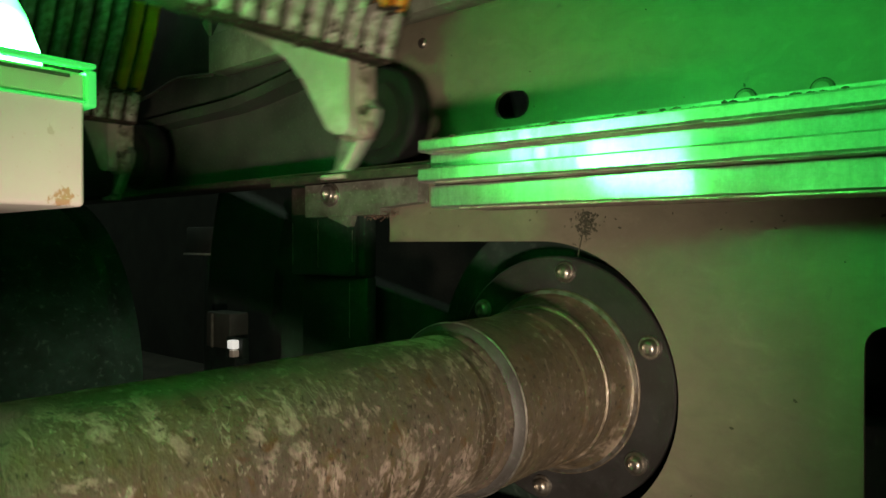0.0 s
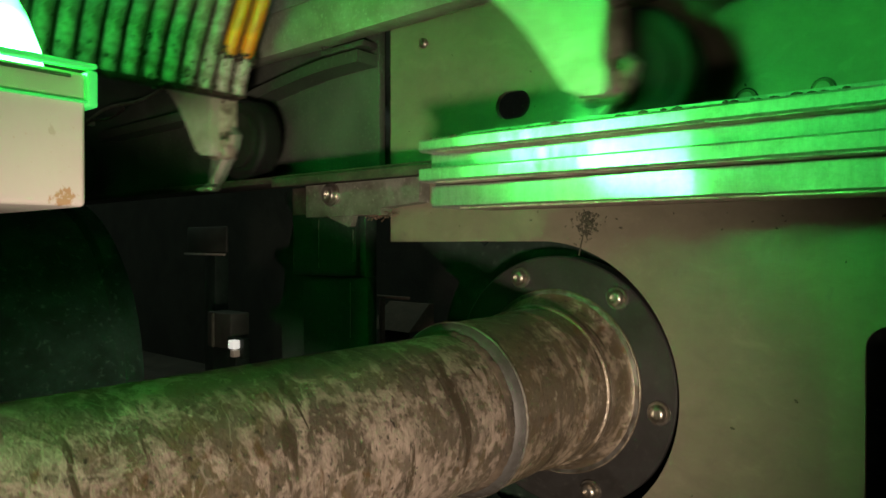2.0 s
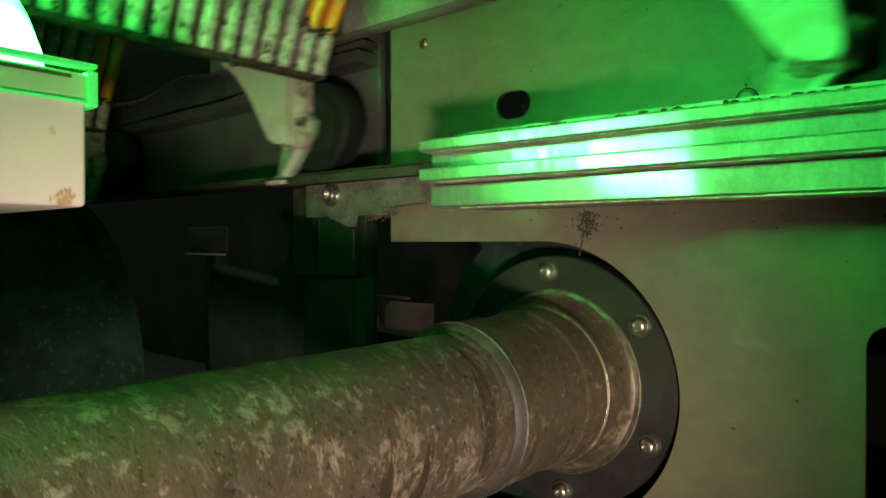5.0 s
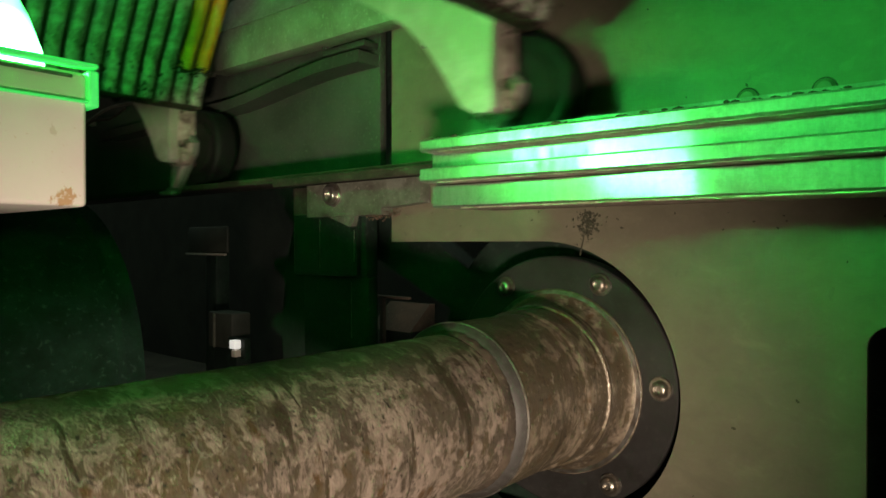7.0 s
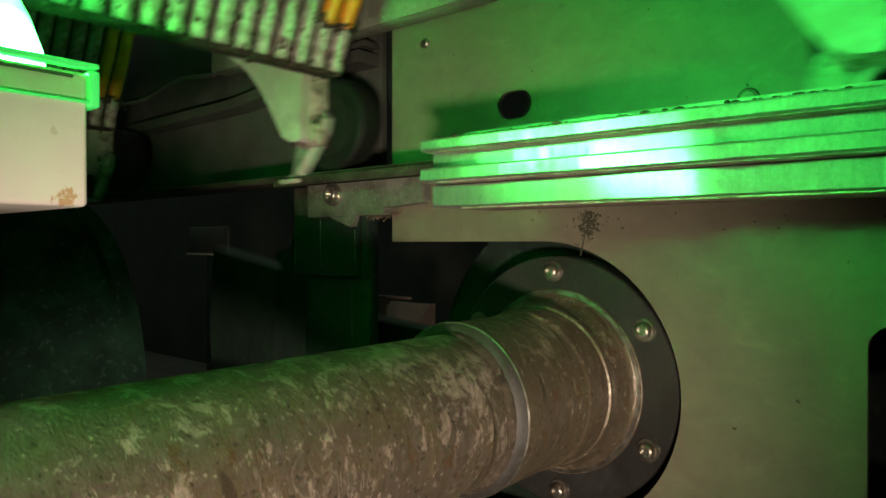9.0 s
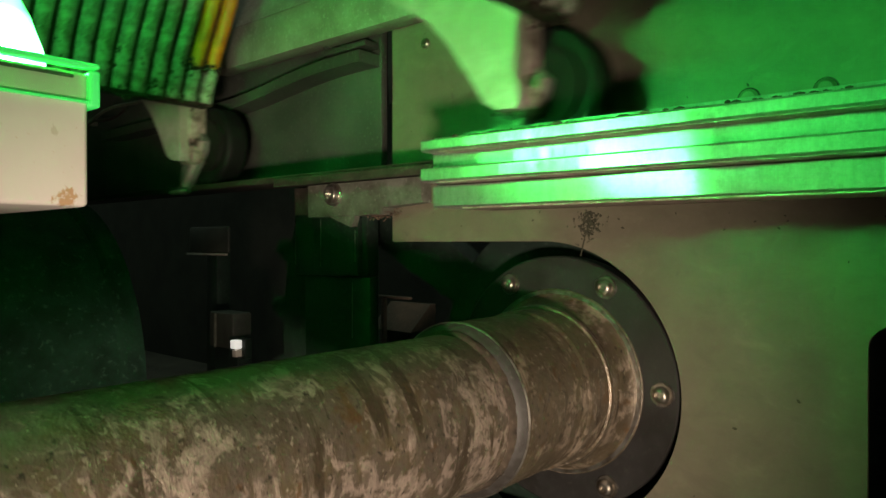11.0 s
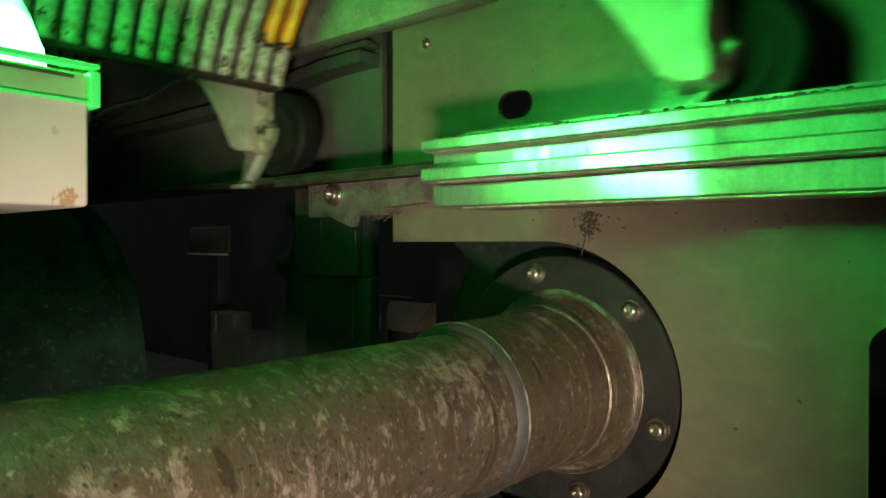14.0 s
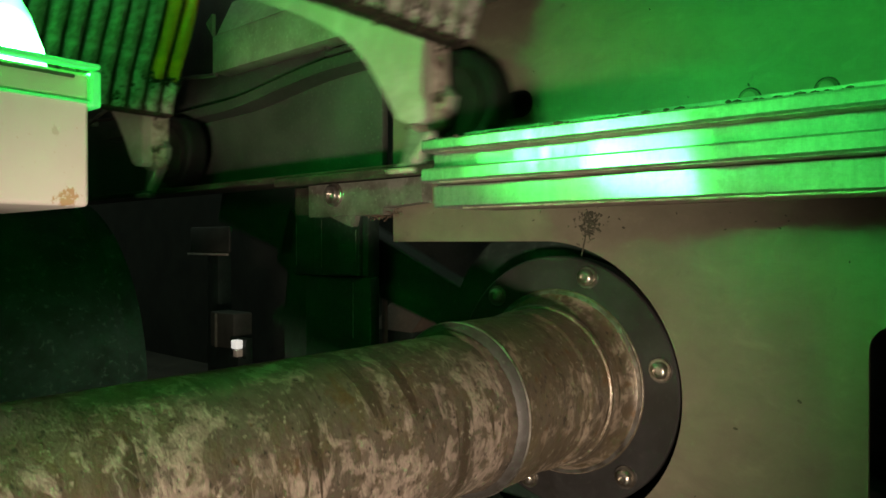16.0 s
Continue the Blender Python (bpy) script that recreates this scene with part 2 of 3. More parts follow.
# drum colour greened and lightened in place of lamp light that misses it
DRUM = surface("casting_lamp_green", (0.016, 0.045, 0.03), (0.008, 0.02, 0.013), (0.045, 0.095, 0.066), 0.7, 0.0, 140, 26, 0.7, 1.0, spec=0.12)
RIB = surface("dusty_grey_cleat", (0.45, 0.43, 0.38), (0.12, 0.092, 0.065), (0.56, 0.53, 0.47), 0.62, 0.1, 260, 95, 0.8, 0.9)
# tread tone set by how much green light its underside bounces down
TREAD = surface("tread_casting_bounce_tone", (0.46, 0.45, 0.4), (0.3, 0.28, 0.23), None, 0.6, 0.1, 300, 30, 0.4, 0.3)
YELLOW = surface("yellow_paint", (0.98, 0.35, 0.008), (0.6, 0.24, 0.015), None, 0.5, 0.0, 260, 40, 0.4, 0.4)
GRIME = surface("black_grease", (0.075, 0.058, 0.043), (0.03, 0.025, 0.02), (0.13, 0.105, 0.08), 0.85, 0.0, 260, 60, 0.6, 0.8, rough_var=0.1, spec=0.15)
RUBBER = surface("black_polyurethane", (0.007, 0.007, 0.0068), (0.005, 0.005, 0.005), (0.012, 0.0115, 0.0105), 0.65, 0.0, 200, 30, 0.5, 0.2, spec=0.2)
HUB = surface("roller_hub_plastic", (0.015, 0.0155, 0.0135), (0.008, 0.008, 0.007), None, 0.65, 0.0, 240, 50, 0.5, 0.2, spec=0.15)
FLANGE = surface("dark_grey_enamel", (0.024, 0.024, 0.024), (0.017, 0.016, 0.015), (0.04, 0.038, 0.035), 0.42, 0.0, 420, 30, 0.4, 0.12)
DARK = surface("dark_green_enamel", (0.017, 0.032, 0.024), (0.01, 0.017, 0.013), (0.04, 0.06, 0.047), 0.45, 0.0, 220, 22, 0.6, 0.4, spec=0.3)
ZINC = surface("zinc_bolt", (0.55, 0.54, 0.5), (0.25, 0.22, 0.18), None, 0.3, 0.9, 500, 90, 0.4, 0.1, rough_var=0.08)
# track steel with some of the lamp's green put into its colour
STEEL = surface("greasy_track_steel", (0.165, 0.18, 0.145), (0.07, 0.068, 0.052), (0.25, 0.265, 0.215), 0.5, 0.2, 260, 36, 0.6, 0.4)
STRIP = surface("black_greased_steel", (0.05, 0.043, 0.034), (0.02, 0.017, 0.013), (0.09, 0.08, 0.065), 0.6, 0.0, 260, 40, 0.6, 0.4, spec=0.25)
RUST = surface("rusty_steel", (0.14, 0.09, 0.06), (0.06, 0.04, 0.028), (0.22, 0.16, 0.115), 0.75, 0.0, 260, 60, 0.6, 0.6)
WHITE = surface("white_plastic", (0.78, 0.74, 0.69), (0.62, 0.56, 0.5), None, 0.4, 0.0, 160, 14, 0.25, 0.05)
HOUSING = housing_material()
BRIGHT_PLUG = bright_plug_material()
# sheet darkened and greened in place of dim lamp light
PANEL = surface("sheet_dim_green_tone", (0.052, 0.061, 0.048), (0.028, 0.031, 0.025), (0.082, 0.094, 0.076), 0.6, 0.0, 300, 12, 0.4, 0.2)
# grey beam paint with the green lamp light put into its colour
BEAM = surface("beam_paint_lamp_green", (0.3, 0.35, 0.26), (0.18, 0.19, 0.14), (0.38, 0.42, 0.33), 0.5, 0.0, 300, 20, 0.5, 0.2)
CONCRETE = surface("oily_pit_concrete", (0.12, 0.105, 0.09), (0.05, 0.044, 0.037), (0.17, 0.15, 0.13), 0.8, 0.0, 120, 6, 0.6, 0.6)
# pit concrete again, darkened to put the walls' shade into its colour
PIT_WALL = surface("pit_wall_shade_tone", (0.035, 0.036, 0.03), (0.016, 0.016, 0.013), (0.06, 0.058, 0.05), 0.85, 0.0, 120, 6, 0.6, 0.6)
LINT = surface("greasy_lint", (0.06, 0.065, 0.036), (0.03, 0.03, 0.02), (0.12, 0.12, 0.08), 0.9, 0.0, 900, 200, 0.6, 0.3)
BROWN = surface("brown_board", (0.11, 0.078, 0.058), (0.06, 0.045, 0.033), (0.15, 0.115, 0.088), 0.7, 0.0, 160, 20, 0.5, 0.3)


# ---- mesh helpers ----
def bm_box(bm, x0, x1, y0, y1, z0, z1, bevel=0.0, seg=2):
    vs = [bm.verts.new((x, y, z)) for x in (x0, x1) for y in (y0, y1) for z in (z0, z1)]
    fs = [bm.faces.new([vs[i] for i in f]) for f in ((0, 1, 3, 2), (4, 6, 7, 5), (0, 4, 5, 1), (2, 3, 7, 6), (0, 2, 6, 4), (1, 5, 7, 3))]
    if bevel:
        es = list({e for f in fs for e in f.edges})
        bmesh.ops.bevel(bm, geom=es, offset=bevel, segments=seg, profile=0.5, affect="EDGES")
    return bm


def box(x0, x1, y0, y1, z0, z1, bevel=0.0, seg=2):
    return bm_box(bmesh.new(), x0, x1, y0, y1, z0, z1, bevel, seg)


def lathe(profile, n=64, centre=(0, 0)):
    """Rings of (radius, y) about an axis along y; the ends are closed."""
    bm = bmesh.new()
    rows = []
    for r, y in profile:
        rows.append([bm.verts.new((centre[0] + r * math.cos(2 * math.pi * i / n), y, centre[1] + r * math.sin(2 * math.pi * i / n))) for i in range(n)])
    for a, b in zip(rows, rows[1:]):
        for i in range(n):
            bm.faces.new((a[i], a[(i + 1) % n], b[(i + 1) % n], b[i]))
    bm.faces.new(rows[0])
    bm.faces.new(rows[-1])
    bmesh.ops.recalc_face_normals(bm, faces=bm.faces)
    return bm


def slab(loops, y0, y1):
    """A sheet in the x-z plane from y0 to y1: the first loop is the outline, the rest are holes."""
    from mathutils.geometry import tessellate_polygon
    bm = bmesh.new()
    tris = tessellate_polygon([[Vector((x, z, 0)) for x, z in lp] for lp in loops])
    flat = [p for lp in loops for p in lp]
    f = [bm.verts.new((x, y0, z)) for x, z in flat]
    b = [bm.verts.new((x, y1, z)) for x, z in flat]
    for t in tris:
        bm.faces.new([f[i] for i in t])
        bm.faces.new([b[i] for i in reversed(t)])
    k = 0
    for lp in loops:
        n = len(lp)
        for i in range(n):
            j = (i + 1) % n
            bm.faces.new((f[k + i], f[k + j], b[k + j], b[k + i]))
        k += n
    bmesh.ops.recalc_face_normals(bm, faces=bm.faces)
    return bm


def swept(profile, x0, x1, closed=True):
    """A profile of (y, z) drawn out along x."""
    bm = bmesh.new()
    a = [bm.verts.new((x0, y, z)) for y, z in profile]
    b = [bm.verts.new((x1, y, z)) for y, z in profile]
    n = len(profile)
    for i in range(n):
        j = (i + 1) % n
        bm.faces.new((a[i], a[j], b[j], b[i]))
    bm.faces.new(a)
    bm.faces.new(b)
    bmesh.ops.recalc_face_normals(bm, faces=bm.faces)
    return bm


def arc(cx, cz, r, a0, a1, n=16):
    return [(cx + r * math.cos(radians(a0 + (a1 - a0) * i / n)), cz + r * math.sin(radians(a0 + (a1 - a0) * i / n))) for i in range(n + 1)]


def tube(points, r, n=8):
    bm = bmesh.new()
    rows = []
    pts = [Vector(p) for p in points]
    for i, p in enumerate(pts):
        t = (pts[min(i + 1, len(pts) - 1)] - pts[max(i - 1, 0)]).normalized()
        u = t.cross(Vector((0, 1, 0.1))).normalized()
        w = t.cross(u)
        rows.append([bm.verts.new(p + (u * math.cos(2 * math.pi * j / n) + w * math.sin(2 * math.pi * j / n)) * r) for j in range(n)])
    for a, b in zip(rows, rows[1:]):
        for j in range(n):
            bm.faces.new((a[j], a[(j + 1) % n], b[(j + 1) % n], b[j]))
    bm.faces.new(rows[0])
    bm.faces.new(rows[-1])
    bmesh.ops.recalc_face_normals(bm, faces=bm.faces)
    return bm


def mesh_of(bm, name, mat, smooth=35):
    me = bpy.data.meshes.new(name)
    bm.to_mesh(me)
    bm.free()
    me.materials.append(mat)
    if smooth:
        me.shade_smooth()
        me.set_sharp_from_angle(angle=radians(smooth))
    return me


def part(name, bm, mat, parent, label="", smooth=35):
    ob = new(name, mesh_of(bm, name, mat, smooth))
    ob.parent = parent
    if label:
        ob["label"] = label
    return ob


def thing(name, label, category, at=(0, 0, 0), group="", kind=""):
    ob = new(name)
    ob.location = at
    ob.empty_display_size = 0.05
    return tagged(ob, label, category, group, kind)


def single(name, bm, mat, label, category, group="", kind="", smooth=35):
    return tagged(new(name, mesh_of(bm, name, mat, smooth)), label, category, group, kind)


# ---- the side plate with its cut-out, oval hole and slot ----
def oval(cx, cz, hw, hh, n=20):
    out = arc(cx + hw - hh, cz, hh, -90, 90, n // 2) + arc(cx - hw + hh, cz, hh, 90, 270, n // 2)
    return out


def side_plate():
    R = 0.1005
    outline = [(-0.4137, 0.0017)]
    outline += arc(-0.1618 - R, 0.0017 - R, R, 90, -90, 48)
    outline += [(-0.4137, 0.0017 - 2 * R), (-0.4137, -0.45), (1.2, -0.45), (1.2, 0.34), (-0.4137, 0.34)]
    hole = oval(-0.2874, 0.1029, 0.0152, 0.0103)
    sl, sr, st, sb, rr = -0.0623, 0.0, -0.0425, -0.36, 0.0135
    slot = arc(sr - rr, st - rr, rr, 0, 90, 8) + arc(sl + rr, st - rr, rr, 90, 180, 8) + arc(sl + rr, sb + rr, rr, 180, 270, 8) + arc(sr - rr, sb + rr, rr, 270, 360, 8)
    p = thing("wall_side", "grey primed steel side plate with a cut-out round the shaft", "wall", kind="structure")
    part("plate", slab([outline, hole, slot], PLATE_Y, PLATE_Y + 0.004), PLATE, p)
    for x, z, r in ((-0.3753, 0.1645, 0.0042), (-0.1225, 0.0845, 0.0055), (-0.0825, 0.0845, 0.0055)):
        s = part("screw", lathe([(r, PLATE_Y + 0.001), (r, PLATE_Y - 0.0015), (r * 0.7, PLATE_Y - 0.003), (r * 0.3, PLATE_Y - 0.003)], 20, (x, z)), ZINC if r < 0.005 else PLATE, p, "small screw head")
        if r > 0.005:
            part("washer", lathe([(r * 1.18, PLATE_Y + 0.001), (r * 1.18, PLATE_Y - 0.0006), (r * 1.01, PLATE_Y - 0.0006)], 20, (x, z)), GRIME, p, "dark ring round the screw")
    rng = random.Random(11)
    bm = bmesh.new()
    for i in range(110):
        x, z = -0.2262 + rng.gauss(0, 0.0031), 0.0135 + rng.uniform(-0.0085, 0.0078)
        s = rng.uniform(0.0004, 0.0012)
        m = pose(x, PLATE_Y - 0.0002, z, 0, rng.uniform(0, 180), 0) @ Matrix.Diagonal((s * rng.uniform(0.8, 1.7), 0.0007, s * 0.7, 1))
        bmesh.ops.create_icosphere(bm, subdivisions=1, radius=1, matrix=m)
    for i in range(150):
        x, z = -0.2262 + rng.gauss(0, 0.0045), 0.0135 + rng.gauss(0, 0.0058)
        m = pose(x, PLATE_Y - 0.0006, z, 0, rng.uniform(0, 180), 0) @ Matrix.Diagonal((rng.uniform(0.0003, 0.0016), 0.0006, rng.uniform(0.0001, 0.0003), 1))
        bmesh.ops.create_icosphere(bm, subdivisions=1, radius=1, matrix=m)
    for i in range(14):
        m = pose(-0.229 - i * 0.00022, PLATE_Y - 0.0006, 0.004 - i * 0.0009, 0, 75, 0) @ Matrix.Diagonal((0.0009, 0.0006, 0.0004, 1))
        bmesh.ops.create_icosphere(bm, subdivisions=1, radius=1, matrix=m)
    for i in range(46):
        s = rng.uniform(0.0003, 0.0011)
        x, z = rng.uniform(-0.40, -0.05), rng.choice((rng.gauss(0.016, 0.004), rng.uniform(-0.2, 0.02), rng.uniform(0.06, 0.19)))
        if math.hypot(x + 0.2535, z + 0.09) > 0.096 and (z > 0.004 or x > -0.16):
            m = pose(x, PLATE_Y, z, 0, rng.uniform(0, 180), 0) @ Matrix.Diagonal((s * 1.6, 0.0003, s * 0.8, 1))
            bmesh.ops.create_icosphere(bm, subdivisions=1, radius=1, matrix=m)
    part("lint", bm, LINT, p, "clump of grey-green lint")["kind"] = "stuff"
    return p


side_plate()


# ---- the aluminium guide rail ----
def guide_rail():
    x0, x1 = 0.0, 1.4
    yl, yb, yk = 0.0, 0.012, 0.046
    prof = [(yl + 0.001, 0.0612), (yl, 0.0602), (yl, 0.0551), (yl + 0.001, 0.0541), (yb, 0.0541), (yb, 0.0442), (yl + 0.001, 0.0442), (yl, 0.0432),
            (yl, 0.0372), (yl + 0.001, 0.0362), (yb + 0.004, 0.0362), (yb + 0.004, 0.0346), (yb, 0.0346), (yb, 0.0226), (yb + 0.001, 0.0218), (yk, 0.0218), (yk, 0.0710), (yk - 0.004, 0.0710), (yk - 0.005, 0.0612)]
    g = thing("guide_rail", "slotted aluminium guide rail standing off the side plate", "guide rail", (-0.2722, 0.3, 0))
    g.rotation_euler = (0, 0, radians(2.0))
    part("profile", swept(prof, x0, x1), ALU, g, smooth=0)
    part("lower_lip", box(x0 + 0.02, x1, yb + 0.0015, yk, 0.0206, 0.0217, 0.0003), BOSS, g, "brown lip under the rail")
    for x in (0.2, 0.55, 0.9, 1.25):
        part("standoff", box(x, x + 0.03, yk - 0.001, PLATE_Y - 0.3 - x * 0.0349 + 0.002, 0.024, 0.034, 0.001), STEEL, g)
    # brown strips that paint in the torch light under the lips
    for z, y1 in ((0.0536, yb - 0.0004), (0.0357, yb + 0.0036)):
        part("lip_underside", box(x0 + 0.012, x1, yl + 0.0016, y1, z, z + 0.0004), BOSS, g, "underside of the lip with torch light painted in brown")
    # grime along the top edge
    rng = random.Random(4)
    bm = bmesh.new()
    for i in range(260):
        x = rng.uniform(x0 + 0.005, 0.33) if i < 230 else rng.uniform(x0, x0 + 0.06)
        s = rng.choice((0.0004, 0.0006, 0.0008, 0.0014)) * rng.uniform(0.7, 1.3)
        m = pose(x, yl + rng.uniform(0.001, 0.006), 0.0612 + s * 0.2, 0, 0, rng.uniform(0, 90)) @ Matrix.Diagonal((s * rng.uniform(0.8, 1.8), s, s * rng.uniform(0.4, 0.9), 1))
        bmesh.ops.create_icosphere(bm, subdivisions=1, radius=1.0, matrix=m)
    d = part("grime", bm, GRIME, g, "dark crumbs of grease")
    d["kind"] = "stuff"
    return g


guide_rail()


# ---- the roller track left of the rail, its bolted bar and the post under it ----
def roller_track():
    g = thing("roller_track", "greasy steel roller track with a bolted joint bar", "track")
    part("running_strip", box(-3.2, 1.2, 0.372, 0.412, 0.0545, 0.0605, 0.0012), STRIP, g)
    part("edge_strip", box(-0.51, -0.2, 0.3665, 0.3715, 0.0500, 0.0575, 0.001), STRIP, g)
    bar = [(-0.5031, 0.0241), (-0.4055, 0.0241), (-0.405, 0.0298), (-0.3627, 0.0329), (-0.3627, 0.0531), (-0.5031, 0.0531)]
    part("joint_bar", slab([bar], 0.40, 0.4125), STEEL, g, "grey painted bar with a socket bolt")
    part("side_bar", box(-0.5355, -0.5050, 0.409, 0.416, 0.0272, 0.0531, 0.001), STRIP, g)
    c = (-0.4668, 0.0432)
    b = part("bolt", lathe([(0.0105, 0.4015), (0.0105, 0.3985), (0.0098, 0.398), (0.0083, 0.3982), (0.0081, 0.395), (0.0069, 0.3935), (0.004, 0.3935), (0.0038, 0.3965), (0.0005, 0.3965)], 32, c), ZINC, g, "zinc socket bolt with washer")
    rng = random.Random(8)
    bm = bmesh.new()
    for i in range(260):
        s = rng.uniform(0.0003, 0.0010)
        m = pose(-0.4133 + rng.gauss(0, 0.008), 0.402 + rng.uniform(0, 0.01), 0.0247 + rng.gauss(0, 0.0018)) @ Matrix.Diagonal((s, s, s * 0.7, 1))
        bmesh.ops.create_icosphere(bm, subdivisions=1, radius=1, matrix=m)
    d = part("rust_crust", bm, RUST, g, "crumbling brown rust")
    d["kind"] = "stuff"
    return g


roller_track()


def support_post():
    g = thing("support_post", "dark green enamelled steel post under the track", "post", (0, 0, 0))
    part("head", box(-0.5415, -0.4381, 0.4135, 0.428, -0.0297, 0.0540, 0.002), DARK, g)
    part("web", box(-0.5048, -0.4445, 0.4075, 0.4133, -0.0286, 0.0238, 0.001), DARK, g)
    part("column", box(-0.5284, -0.4381, 0.416, 0.428, FLOOR_Z, -0.0297, 0.002), DARK, g)
    # bright zinc lines stand in for glints on wet streaks
    for x, z0, z1, y in ((-0.4935, -0.022, 0.022, 0.4070), (-0.4470, -0.016, 0.012, 0.4070), (-0.4600, -0.085, -0.035, 0.4155), (-0.5385, -0.02, 0.02, 0.4130)):
        run = [(x + 0.0004 * math.sin(9 * i), y, z1 + (z0 - z1) * i / 12) for i in range(13)]
        part("thin_streak", tube(run, 0.00035, 6), ZINC, g, "wet streak with its glint built in as bright metal")
    part("gusset", slab([[(-0.475, 0.0240), (-0.441, 0.0240), (-0.444, 0.0152), (-0.447, 0.0145)]], 0.4015, 0.4072), STEEL, g)
    return g


support_post()


# ---- rear panel, curved guide and upper beam ----
def rear_panel():
    g = thing("rear_panel", "dark steel panel carrying a curved roller guide", "panel", kind="structure")
    part("sheet", box(-3.2, -0.4376, 0.43, 0.438, 0.0625, 0.34, 0.001), PANEL, g)
    part("guide_bracket", box(-0.4960, -0.4395, 0.412, 0.4298, 0.1735, 0.1790, 0.001), PANEL, g)
    part("guide_tab", box(-0.4960, -0.4915, 0.412, 0.4298, 0.1792, 0.1990, 0.001), PANEL, g)
    # the curved guide: a strip that rises towards the plate
    top, n = [], 24
    for i in range(n + 1):
        u = i / n
        x = -0.95 + (0.95 - 0.4395) * u
        k = max(0.0, min(1.0, (x + 0.66) / 0.19))
        z = 0.150 + 0.003 * u + 0.0155 * (k * k * (3 - 2 * k))
        top.append((x, z))
    strip = top + [(x, z - 0.0105) for x, z in reversed(top)]
    part("curved_guide", slab([strip], 0.405, 0.4305), PANEL, g)
    return g


rear_panel()


def upper_beam():
    g = thing("upper_beam", "grey painted steel beam over the roller track", "beam", kind="structure")
    y0, y1 = 0.398, 0.4185
    part("web", box(-0.6628, 1.2, y0, y1, 0.182, 0.2215, 0.001), BEAM, g)
    prof = [(y0 + 0.001, 0.2222), (y0 + 0.02, 0.262), (y0 + 0.024, 0.26), (y0 + 0.006, 0.2222)]
    part("sloping_lip", swept(prof, -0.6560, 1.2), BEAM, g, smooth=0)
    part("end_tab", slab([[(-0.6628, 0.2216), (-0.676, 0.238), (-0.6628, 0.246)]], y0, y0 + 0.004), BEAM, g)
    return g


upper_beam()


# ---- shaft, hub, flange, sprocket: one turning thing ----
def drive_shaft():
    g = thing("drive_shaft", "grime-streaked steel drive shaft with a dark bolted flange", "drive shaft", (SHAFT_X, 0, SHAFT_Z))
    part("shaft", lathe([(0.0446, -1.2), (0.0446, 0.0), (0.0446, 0.306)], 96), SHAFT, g, "patchy grey-brown steel shaft")
    part("weld_ring", lathe([(0.0455, 0.3040), (0.0468, 0.3046), (0.0490, 0.3070), (0.0506, 0.3092), (0.0506, 0.312)], 96), surface_ring, g, "pale bevelled ring")
    hub = [(0.0506, 0.3115), (0.0508, 0.345), (0.0507, 0.3750), (0.0511, 0.3757), (0.0523, 0.3768), (0.0526, 0.3778), (0.0527, 0.3970), (0.0531, 0.3980), (0.0544, 0.3986), (0.0549, 0.3996),
           (0.0549, 0.4018), (0.0541, 0.4024), (0.0543, 0.4060), (0.0556, 0.4110), (0.0580, 0.4160), (0.0618, 0.4201), (0.0650, 0.4212), (0.0653, 0.4235)]
    part("hub", lathe(hub, 96), SHAFT_HUB, g, "stepped and scuffed hub")
    rng = random.Random(5)
    bm = lathe([(0.0438, 0.2990), (0.0452, 0.3004), (0.0462, 0.3022), (0.0468, 0.3040), (0.0460, 0.3050)], 160)
    for v in bm.verts:
        d = Vector((v.co.x, 0, v.co.z)).normalized() * (0.0007 * noise.noise(v.co * 260) + rng.uniform(-0.0002, 0.0002))
        v.co += d
    part("weld_bead", bm, GRIME, g, "dark lumpy weld bead")
    # bright beads added to give the hub edges their highlight lines
    for r, y, w in ((0.0507, 0.3100, 0.0007), (0.0546, 0.4007, 0.0005), (0.0640, 0.4209, 0.0005)):
        part("highlight_bead", lathe([(r - 0.001, y - 0.0009), (r + 0.0001, y - 0.0007), (r + w, y), (r + 0.0001, y + 0.0007), (r - 0.001, y + 0.0009)], 96), ZINC, g, "bright bead added as the edge's highlight")
    R = 0.0884
    f = part("flange", lathe([(0.06, 0.4225), (R - 0.001, 0.4225), (R, 0.4235), (R, 0.4375), (R - 0.001, 0.4385), (0.05, 0.4385)], 128), FLANGE, g, "dark grey enamelled flange")
    prof = [(0.0076, 0.4142), (0.0076, 0.4128), (0.0073, 0.4124), (0.0058, 0.4124), (0.0056, 0.4112), (0.0050, 0.4096), (0.0038, 0.4086), (0.0028, 0.4084), (0.0026, 0.4104), (0.0004, 0.4104)]
    me = mesh_of(lathe(prof, 24), "bolt", ZINC)
    for i in range(6):
        a = radians(60 * i)
        b = new("bolt", me)
        b.parent = f
        b.location = (0.0777 * math.cos(a), 0.0085, 0.0777 * math.sin(a))
    # six-armed chain wheel behind the plate
    loops = [[]]
    teeth = 36
    for i in range(teeth):
        a = 2 * math.pi * i / teeth
        for da, r in ((0, 0.352), (0.05, 0.352), (0.075, 0.374), (0.1, 0.374), (0.125, 0.352)):
            loops[0].append((r * math.cos(a + da), r * math.sin(a + da)))
    for i in range(6):
        a0 = 60 * i + 34
        loops.append(arc(0, 0, 0.315, a0, a0 + 48, 14) + list(reversed(arc(0, 0, 0.125, a0 + 3, a0 + 45, 10))))
    part("chain_wheel", slab(loops, 0.448, 0.470), DARK, g, "dark green six-armed chain wheel", smooth=0)
    # added extensions, angled to hide the bright plug from the camera in passing
    for i in range(6):
        a = 60 * i + 28
